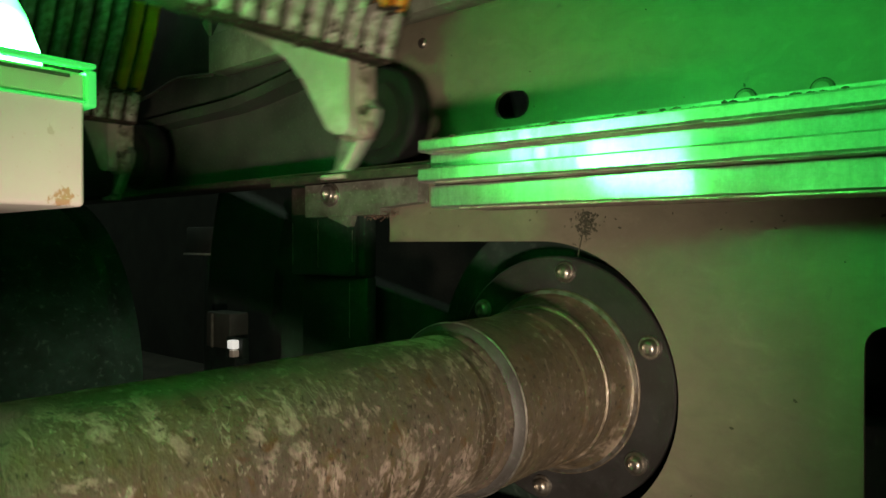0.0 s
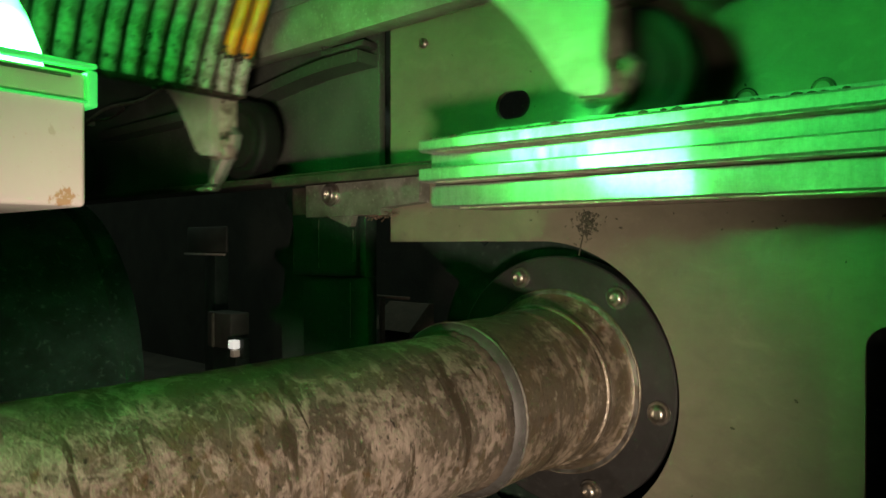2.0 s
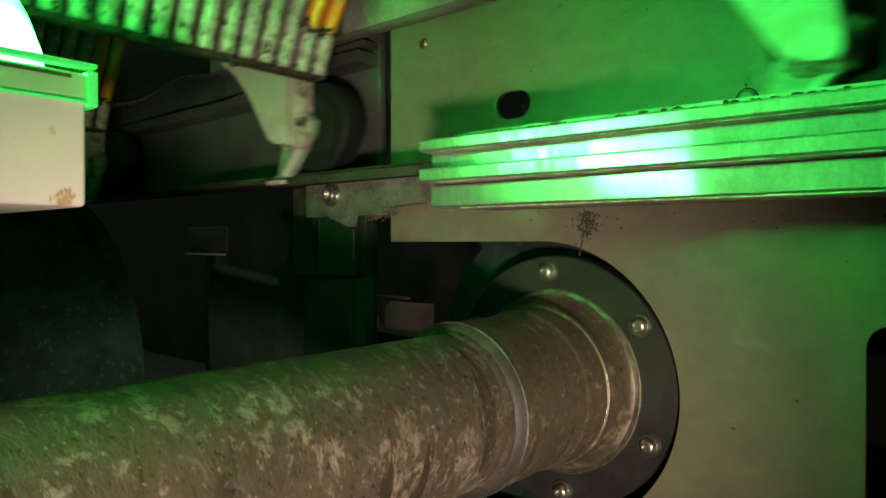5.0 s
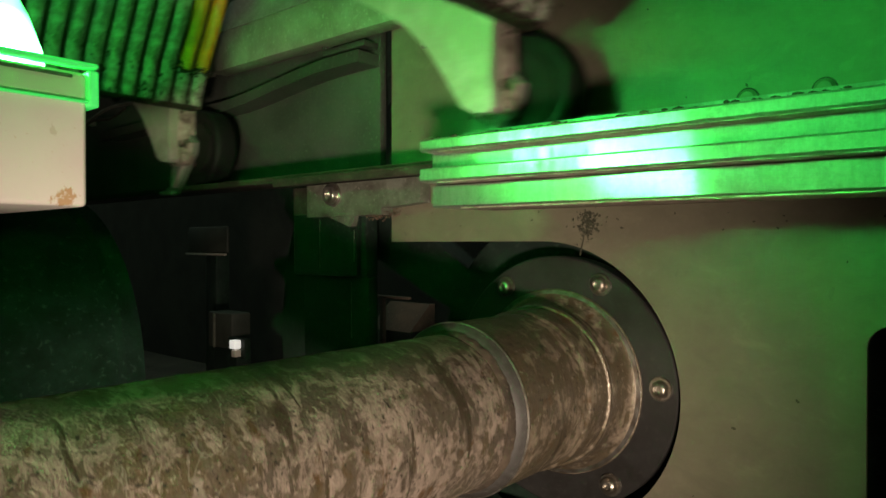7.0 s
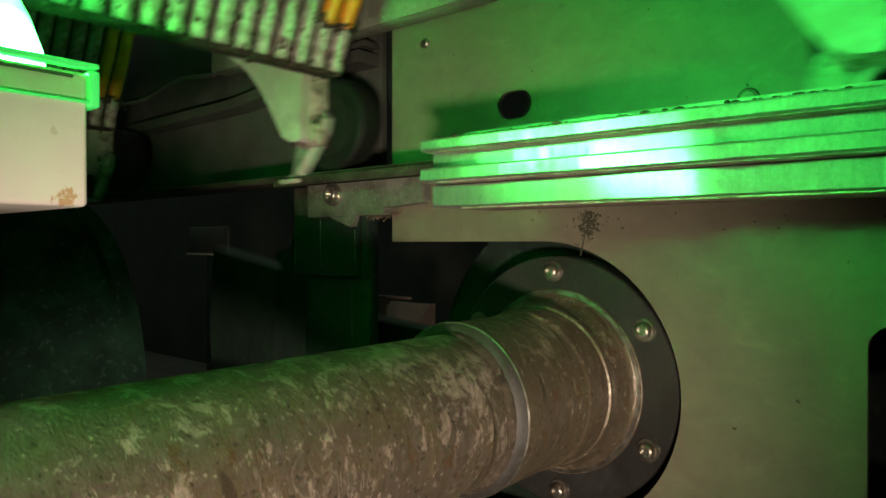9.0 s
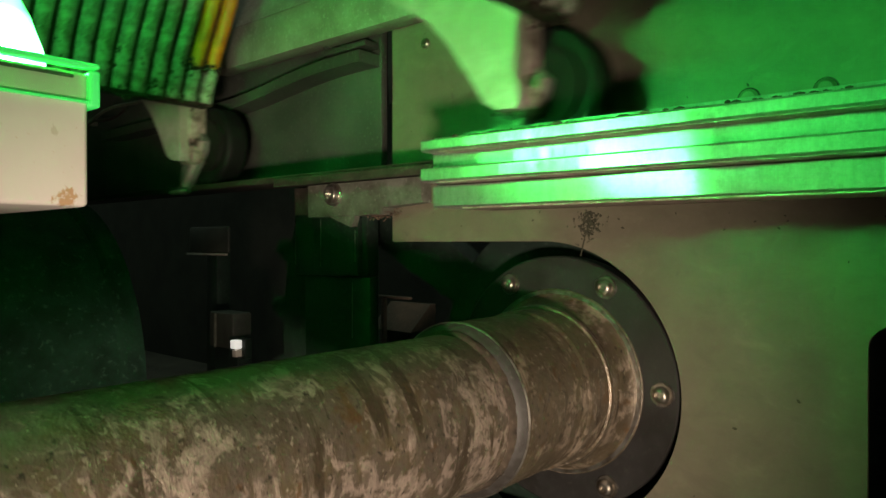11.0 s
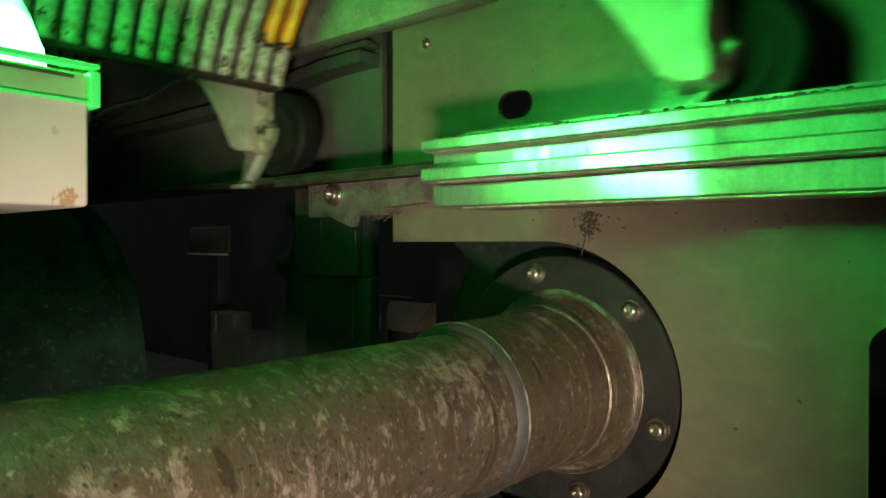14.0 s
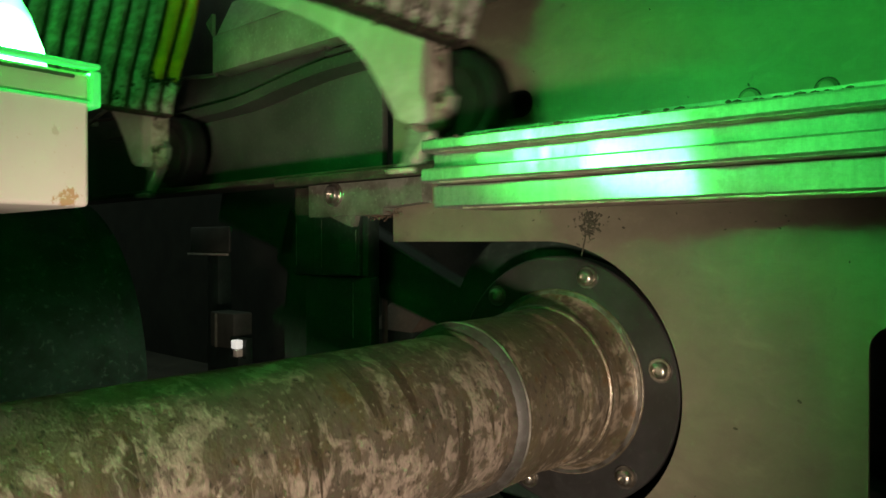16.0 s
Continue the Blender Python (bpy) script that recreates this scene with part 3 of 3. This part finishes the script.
        masking_lug = arc(0, 0, 0.368, a - 11, a + 6, 6) + list(reversed(arc(0, 0, 0.497, a - 10.5, a + 5, 6)))
        part("masking_lug", slab([masking_lug], 0.4482, 0.4698), DARK, g, smooth=0)
    part("boss", lathe([(0.07, 0.4385), (0.07, 0.4485)], 48), DARK, g)
    part("stub", lathe([(0.0446, 0.469), (0.0446, 1.0)], 48), SHAFT, g)
    return g


surface_ring = surface("bare_machined_steel", (0.042, 0.041, 0.039), (0.024, 0.021, 0.018), (0.07, 0.066, 0.06), 0.6, 0.0, 400, 60, 0.4, 0.15)
SHAFT_OB = drive_shaft()


# ---- the green step lamp ----
def step_lamp():
    g = thing("step_lamp", "white step lamp with a glowing green lens", "lamp", (0, 0, 0))
    xf, xk, ya, yb = -0.2866, -0.385, -0.44, 0.1176
    part("housing", box(xk, xf, ya, yb, 0.0147, 0.0685, 0.0022, 3), HOUSING, g, "white plastic housing with a rust stain")
    # clear green lid: a shallow tray turned over, with edge-lit rims
    x2, y2 = xf + 0.0030, yb + 0.0034
    part("lid", box(xf + 0.0016, x2, ya, y2 - 0.003, 0.0570, 0.0692, 0.0003), ACRYLIC, g, "clear green acrylic lid")
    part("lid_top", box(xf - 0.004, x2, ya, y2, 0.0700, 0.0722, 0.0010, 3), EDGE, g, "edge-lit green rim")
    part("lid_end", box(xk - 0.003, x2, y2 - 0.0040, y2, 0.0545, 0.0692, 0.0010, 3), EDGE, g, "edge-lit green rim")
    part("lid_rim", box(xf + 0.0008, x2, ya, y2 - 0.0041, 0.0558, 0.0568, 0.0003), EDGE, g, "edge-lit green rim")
    # unseen strip, added to keep lens light off the left side
    part("light_stop", box(-0.3840, -0.3820, ya, 0.100, 0.0675, 0.136, 0.0004), WHITE, g, "unseen strip added behind the lens to stop its light")
    part("gasket", box(xf - 0.002, xf + 0.0008, ya, yb - 0.006, 0.0655, 0.0668, 0.0002), GRIME, g, "dark rubber gasket")
    # lens: a long rounded dome with a domed end
    bm = bmesh.new()
    n, k = 18, 20
    xc, rx, hz = -0.325, 0.0205, 0.075
    rows = []
    y_end, y_start, taper = 0.1135, -0.42, 0.10
    ys = [y_start + (y_end - taper - y_start) * i / 10 for i in range(11)] + [y_end - taper + taper * math.sin(math.pi / 2 * i / 9) for i in range(1, 10)]
    for y in ys:
        u = max(0.0, (y - (y_end - taper)) / taper)
        s = math.sqrt(max(0.0, 1 - u * u))
        rows.append([bm.verts.new((xc + rx * (0.35 + 0.65 * s) * math.cos(math.pi * j / n), y, 0.0722 + (0.001 + hz * s) * math.sin(math.pi * j / n))) for j in range(n + 1)])
    for a, b in zip(rows, rows[1:]):
        for j in range(n):
            bm.faces.new((a[j], a[j + 1], b[j + 1], b[j]))
    bm.faces.new(rows[0])
    bm.faces.new(rows[-1])
    bmesh.ops.recalc_face_normals(bm, faces=bm.faces)
    part("lens", bm, LENS, g, "glowing green dome lens")
    part("foot", box(xk + 0.01, xf - 0.01, ya + 0.02, ya + 0.05, FLOOR_Z, 0.0147, 0.002), DARK, g)
    return g


step_lamp()


# ---- dark machinery behind and the pit ----
def gear_housing():
    g = thing("gear_housing", "big dark green cast gear housing", "gear housing", (-0.95, 0, -0.16))
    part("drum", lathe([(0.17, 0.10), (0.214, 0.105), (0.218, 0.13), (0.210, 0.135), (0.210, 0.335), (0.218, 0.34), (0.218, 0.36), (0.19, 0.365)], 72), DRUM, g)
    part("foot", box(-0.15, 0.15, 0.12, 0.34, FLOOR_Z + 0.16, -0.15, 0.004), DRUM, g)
    return g


gear_housing()


def wiring():
    g = thing("cable", "loose grey cable with bare connectors along the rear panel", "cable")
    run = [(-1.12 + 0.022 * i, 0.3985 + 0.001 * math.sin(i * 1.3), 0.155 + 0.0022 * i - 0.00004 * i * i + 0.004 * math.sin(i * 0.8)) for i in range(22)]
    part("wire", tube(run, 0.0022), STEEL, g)
    part("wire", tube([(x, y - 0.003, z - 0.010 + 0.006 * math.sin(i * 1.1)) for i, (x, y, z) in enumerate(run[:13])], 0.0018), STRIP, g)
    for i, (x, y, z) in enumerate(run[1:9:2]):
        part("connector", box(x - 0.004, x + 0.004, y - 0.002, y + 0.0075, z - 0.006, z + 0.004, 0.001), STEEL, g, "bare metal connector")


wiring()


def setting():
    single("floor", box(-LONG, LONG, -1.3, 1.9, FLOOR_Z - 0.06, FLOOR_Z), CONCRETE, "oil-stained concrete floor of the machine pit", "floor", kind="structure")
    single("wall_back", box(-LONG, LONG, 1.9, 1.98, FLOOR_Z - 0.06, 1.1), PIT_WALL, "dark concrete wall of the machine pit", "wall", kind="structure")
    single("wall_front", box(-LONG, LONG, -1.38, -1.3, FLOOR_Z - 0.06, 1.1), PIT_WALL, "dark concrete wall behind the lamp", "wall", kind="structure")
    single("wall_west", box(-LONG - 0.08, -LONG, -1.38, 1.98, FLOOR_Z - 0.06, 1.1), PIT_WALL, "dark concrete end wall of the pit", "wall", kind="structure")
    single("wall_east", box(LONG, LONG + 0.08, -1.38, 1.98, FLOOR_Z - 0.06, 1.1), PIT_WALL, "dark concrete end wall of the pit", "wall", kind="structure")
    # unseen cover, added to block world light over the front of the pit
    single("ceiling", box(-LONG, LONG, -1.3, -0.57, 0.36, 0.38), PIT_WALL, "unseen deck added to keep world light off the front", "ceiling", kind="structure")
    # added dark sheet in place of the shade seen through the slot
    single("slot_backing", box(-0.13, 1.2, 0.53, 0.54, FLOOR_Z, 0.3), DARK, "added dark sheet standing in for shade behind the slot", "wall", kind="structure")


setting()


def far_box(k, x0, x1, y0, y1, z0, z1, bevel=0.002):
    """A box at k times its distance from the eye, in the space of a thing that stands on the floor."""
    return box(x0 * k, x1 * k, y0 * k, y1 * k, z0 * k - FLOOR_Z, z1 * k - FLOOR_Z, bevel)


def far_things():
    k = 1.65
    c = thing("junction_box", "brown junction box with a bent conduit", "junction box", (-0.55 * k, 0.55 * k, FLOOR_Z))
    # case front leans back only to catch world light and look brighter
    part("case", swept([(y * k, z * k - FLOOR_Z) for y, z in ((0, -0.098), (0.034, -0.069), (0.042, -0.069), (0.042, -0.098))], -0.028 * k, 0.036 * k), BROWN, c, smooth=0)
    part("conduit", far_box(k, -0.002, 0.003, -0.009, -0.003, -0.12, -0.0615), BROWN, c)
    part("conduit_arm", far_box(k, -0.038, 0.042, -0.009, -0.003, -0.0612, -0.0580), BROWN, c)
    part("stand", far_box(k, -0.02, 0.03, 0.008, 0.04, FLOOR_Z / k, -0.0975, 0.003), DARK, c)
    d = thing("control_box", "small grey metal control box with a white plug that is given a glow", "control box", (-0.814 * k, 0.514 * k, FLOOR_Z))
    part("case", far_box(k, -0.05, 0.008, 0, 0.03, -0.142, -0.094, 0.004), PANEL, d)
    part("strip", far_box(k, -0.034, -0.031, -0.003, 0.0005, -0.142, -0.096, 0.0005), STEEL, d)
    part("holder", far_box(k, 0.0085, 0.046, -0.0055, 0.004, -0.150, -0.124, 0.001), DARK, d)
    part("bright_plug", far_box(k, 0.0274, 0.0394, -0.016, -0.006, -0.1365, -0.1255, 0.0015), BRIGHT_PLUG, d, "small white plug with added glow")
    part("plug_tip", far_box(k, 0.0304, 0.0394, -0.015, -0.006, -0.1470, -0.1380, 0.0012), WHITE, d, "white plastic plug")
    part("stand", far_box(k, -0.045, 0.012, 0.005, 0.028, FLOOR_Z / k, -0.1415, 0.003), DARK, d)
    e = thing("rear_bracket", "dim grey steel bracket with a bright lower edge", "bracket", (-0.95 * k, 0.56 * k, FLOOR_Z))
    part("plate", far_box(k, -0.05, 0.06, 0.0, 0.006, -0.014, 0.026, 0.006), PANEL, e)
    part("edge", far_box(k, -0.05, 0.06, -0.004, 0.0, -0.0175, -0.0145, 0.0008), CAST, e)
    part("leg", far_box(k, -0.01, 0.02, 0.007, 0.03, FLOOR_Z / k, 0.02), DARK, e)


far_things()


# ---- the moving steps ----
def build_step():
    g = thing("escalator_step", "moving escalator step with dusty grey cleats and yellow edge lines", "escalator step", group="chain of escalator steps")
    y_end, y_near, pitch = 0.3655, -0.55, 0.0168
    prof = [(0.0425, 0.1375), (0.0455, 0.148), (0.0505, 0.160), (0.0545, 0.170), (0.0605, 0.181), (0.0675, 0.1925), (0.075, 0.2045), (0.083, 0.219), (0.091, 0.235), (0.097, 0.249), (0.1015, 0.262), (0.105, 0.291)]
    back = [(x - 0.0055, z + 0.003) for x, z in prof]
    # riser sheet behind the cleats
    bm = bmesh.new()
    rows = [[bm.verts.new((x, y, z)) for y in (y_near, y_end)] for x, z in prof + list(reversed(back))]
    n = len(rows)
    for i in range(n):
        a, b = rows[i], rows[(i + 1) % n]
        bm.faces.new((a[0], a[1], b[1], b[0]))
    bm.faces.new([r[0] for r in rows])
    bm.faces.new([r[1] for r in rows])
    bmesh.ops.recalc_face_normals(bm, faces=bm.faces)
    part("riser", bm, GRIME, g, "grime-blackened riser between the cleats")

    def cleat(lo, hi, top):
        bm = bmesh.new()
        rows = []
        pts = prof[lo:hi + 1]
        for i, (x, z) in enumerate(pts):
            a, b = prof[max(0, lo + i - 1)], prof[min(len(prof) - 1, lo + i + 1)]
            t = Vector((b[0] - a[0], b[1] - a[1])).normalized()
            nx, nz = t.y, -t.x
            d = top
            rows.append([bm.verts.new((x + nx * h * d, y, z + nz * h * d)) for y, h in ((-0.0062, -0.1), (-0.0056, 0.55), (-0.0036, 0.95), (0.0, 1.05), (0.0036, 0.95), (0.0056, 0.55), (0.0062, -0.1))])
        for a, b in zip(rows, rows[1:]):
            for j in range(6):
                bm.faces.new((a[j], a[j + 1], b[j + 1], b[j]))
        bm.faces.new(rows[0])
        bm.faces.new(rows[-1])
        bmesh.ops.recalc_face_normals(bm, faces=bm.faces)
        return bm

    low = mesh_of(cleat(0, 3, 0.0068), "cleat", RIB, 50)
    high = mesh_of(cleat(3, 11, 0.0068), "cleat", RIB, 50)
    yel = mesh_of(cleat(3, 11, 0.0074), "yellow_cleat", YELLOW, 50)
    i = 0
    y = y_end - 0.0064
    while y > y_near + 0.006:
        for me in (low, yel if i < 2 else high):
            o = new("yellow_cleat" if me is yel else "cleat", me)
            o.parent = g
            o.location = (0, y, 0)
        y -= pitch
        i += 1
    part("tread", box(-0.275, 0.108, y_near, y_end, 0.2915, 0.312, 0.002), TREAD, g, "grey underside of the tread, toned to bounce light")
    part("lower_edge", box(0.029, 0.0415, y_near, y_end, 0.1335, 0.1425, 0.0015), GRIME, g)
    rng = random.Random(21)
    bm = bmesh.new()
    for i in range(230):
        s = rng.uniform(0.0008, 0.0024)
        m = pose(0.041 + rng.gauss(0, 0.0022), rng.uniform(0.05, y_end), 0.1362 + rng.gauss(0, 0.0012)) @ Matrix.Diagonal((s, s * rng.uniform(1, 2.2), s * 0.7, 1))
        bmesh.ops.create_icosphere(bm, subdivisions=1, radius=1, matrix=m)
    for i in range(60):
        s = rng.uniform(0.0006, 0.0018)
        m = pose(0.0185 + rng.uniform(-0.001, 0.0010), rng.uniform(0.356, 0.374), rng.choice((0.101, 0.103, 0.138, 0.084)) + rng.gauss(0, 0.0022)) @ Matrix.Diagonal((s * 0.6, s, s, 1))
        bmesh.ops.create_icosphere(bm, subdivisions=1, radius=1, matrix=m)
    for i in range(90):
        s = rng.uniform(0.0007, 0.002)
        x, z = (rng.uniform(-0.004, 0.0183), 0.1003 + rng.gauss(0, 0.0007)) if i < 45 else (-0.0045 + rng.gauss(0, 0.0007), rng.uniform(0.082, 0.14))
        m = pose(x, 0.3556 if i >= 45 else 0.3556 + rng.uniform(0, 0.004), z) @ Matrix.Diagonal((s, s * 0.7, s, 1))
        bmesh.ops.create_icosphere(bm, subdivisions=1, radius=1, matrix=m)
    for i in range(70):
        s = rng.uniform(0.002, 0.0036)
        m = pose(0.041 + rng.gauss(0, 0.002), rng.uniform(0.05, y_end), 0.1375 + rng.gauss(0, 0.0018)) @ Matrix.Diagonal((s * 0.8, s * rng.uniform(1, 1.8), s * 0.7, 1))
        bmesh.ops.create_icosphere(bm, subdivisions=1, radius=1, matrix=m)
    for i in range(170):
        s, t = rng.uniform(0.0006, 0.0016), rng.random() ** 1.6
        m = pose(0.0487 + 0.012 * t + rng.gauss(0, 0.0006), rng.uniform(0.12, y_end), 0.1370 + 0.0325 * t) @ Matrix.Diagonal((s * 0.6, s * rng.uniform(0.6, 1.4), s * rng.uniform(0.8, 2.0), 1))
        bmesh.ops.create_icosphere(bm, subdivisions=1, radius=1, matrix=m)
    for i in range(70):
        s = rng.uniform(0.0008, 0.0022)
        m = pose(0.0605 + rng.gauss(0, 0.0016), y_end - rng.uniform(0.0, 0.034), 0.1675 + rng.gauss(0, 0.0028)) @ Matrix.Diagonal((s * 0.7, s * 1.3, s, 1))
        bmesh.ops.create_icosphere(bm, subdivisions=1, radius=1, matrix=m)
    part("grease", bm, GRIME, g, "brown clots of grease and dust")["kind"] = "stuff"
    # side frame: gusset, block, axle boss, hook, roller
    web = [(-0.0067, 0.0885), (-0.0105, 0.094), (-0.0185, 0.106), (-0.0275, 0.119), (-0.0388, 0.1335), (-0.055, 0.149), (-0.075, 0.163), (-0.100, 0.177), (-0.1315, 0.1915), (-0.18, 0.212), (-0.23, 0.24), (-0.27, 0.275),
           (-0.27, 0.2912), (0.099, 0.2912), (0.094, 0.2625), (0.089, 0.249), (0.083, 0.236), (0.0675, 0.2065), (0.053, 0.183), (0.047, 0.171), (0.041, 0.155), (0.036, 0.1425), (0.019, 0.1425), (0.017, 0.102), (0.019, 0.098), (0.019, 0.086), (0.0155, 0.0825), (0.003, 0.0835)]
    fr = part("side_frame", slab([web], 0.346, 0.356), CAST, g, "cast aluminium side frame")
    part("block", box(-0.008, 0.0182, 0.3562, 0.3755, 0.1005, 0.141, 0.0016, 3), BOSS, g, "tan casting block above the axle")
    part("axle_boss", box(-0.006, 0.0245, 0.3562, 0.3725, 0.0800, 0.1000, 0.0065, 4), BOSS, g, "greasy brown axle boss")
    hook = [(-0.014, 0.090), (0.018, 0.112), (0.0275, 0.103), (0.0245, 0.092), (0.014, 0.0795), (-0.006, 0.0575), (-0.009, 0.0545), (-0.0126, 0.0515), (-0.022, 0.0515), (-0.030, 0.0535), (-0.033, 0.0562), (-0.030, 0.0582), (-0.0225, 0.0605), (-0.0195, 0.07)]
    hk = part("hook", slab([hook], 0.3680, 0.3735), HOOK, g, "safety hook below the axle with lamp green in its colour")
    part("lip", box(-0.0325, -0.0085, 0.3615, 0.3678, 0.0517, 0.0560, 0.0018, 3), CAST, hk, "bright lip")
    part("flange_edge", slab([[(0.0265, 0.1025), (0.0240, 0.0925), (0.0135, 0.0800), (-0.0062, 0.0582), (-0.0085, 0.0606), (0.0108, 0.0822), (0.0212, 0.0935), (0.0235, 0.1025)]], 0.3625, 0.3678), CAST, hk)
    c = (0.019, 0.0998)
    w = part("roller", lathe([(0.012, 0.3745), (0.026, 0.3748), (0.0265, 0.3765), (0.0265, 0.398), (0.012, 0.399)], 48, c), HUB, g, "greenish grey roller hub")
    t = part("tyre", lathe([(0.026, 0.3772), (0.031, 0.3758), (0.0365, 0.3765), (0.0385, 0.379), (0.0388, 0.3875), (0.0385, 0.396), (0.0365, 0.3985), (0.026, 0.398)], 64, c), RUBBER, w, "black roller tyre")
    part("axle", lathe([(0.0055, 0.36), (0.0055, 0.4), (0.003, 0.401)], 20, c), ZINC, w)
    return g


STEP_TRAIN = []
first = build_step()
for k in range(-7, 19):
    STEP_TRAIN.append((k, first if k == -7 else copy_thing(first, Matrix.Identity(4))))


def motions():
    for k, ob in STEP_TRAIN:
        walk(ob, [(t, pose(-0.2892 - SPEED * (t - 3.0) + PITCH_STEP * k, 0, 0)) for t in range(0, 17, 2)])
    walk(SHAFT_OB, [(i * 0.5, pose(SHAFT_X, 0, SHAFT_Z, 0, -(6.0 + 74.32 * (i * 0.5 - 3.0)), 0)) for i in range(33)])


motions()
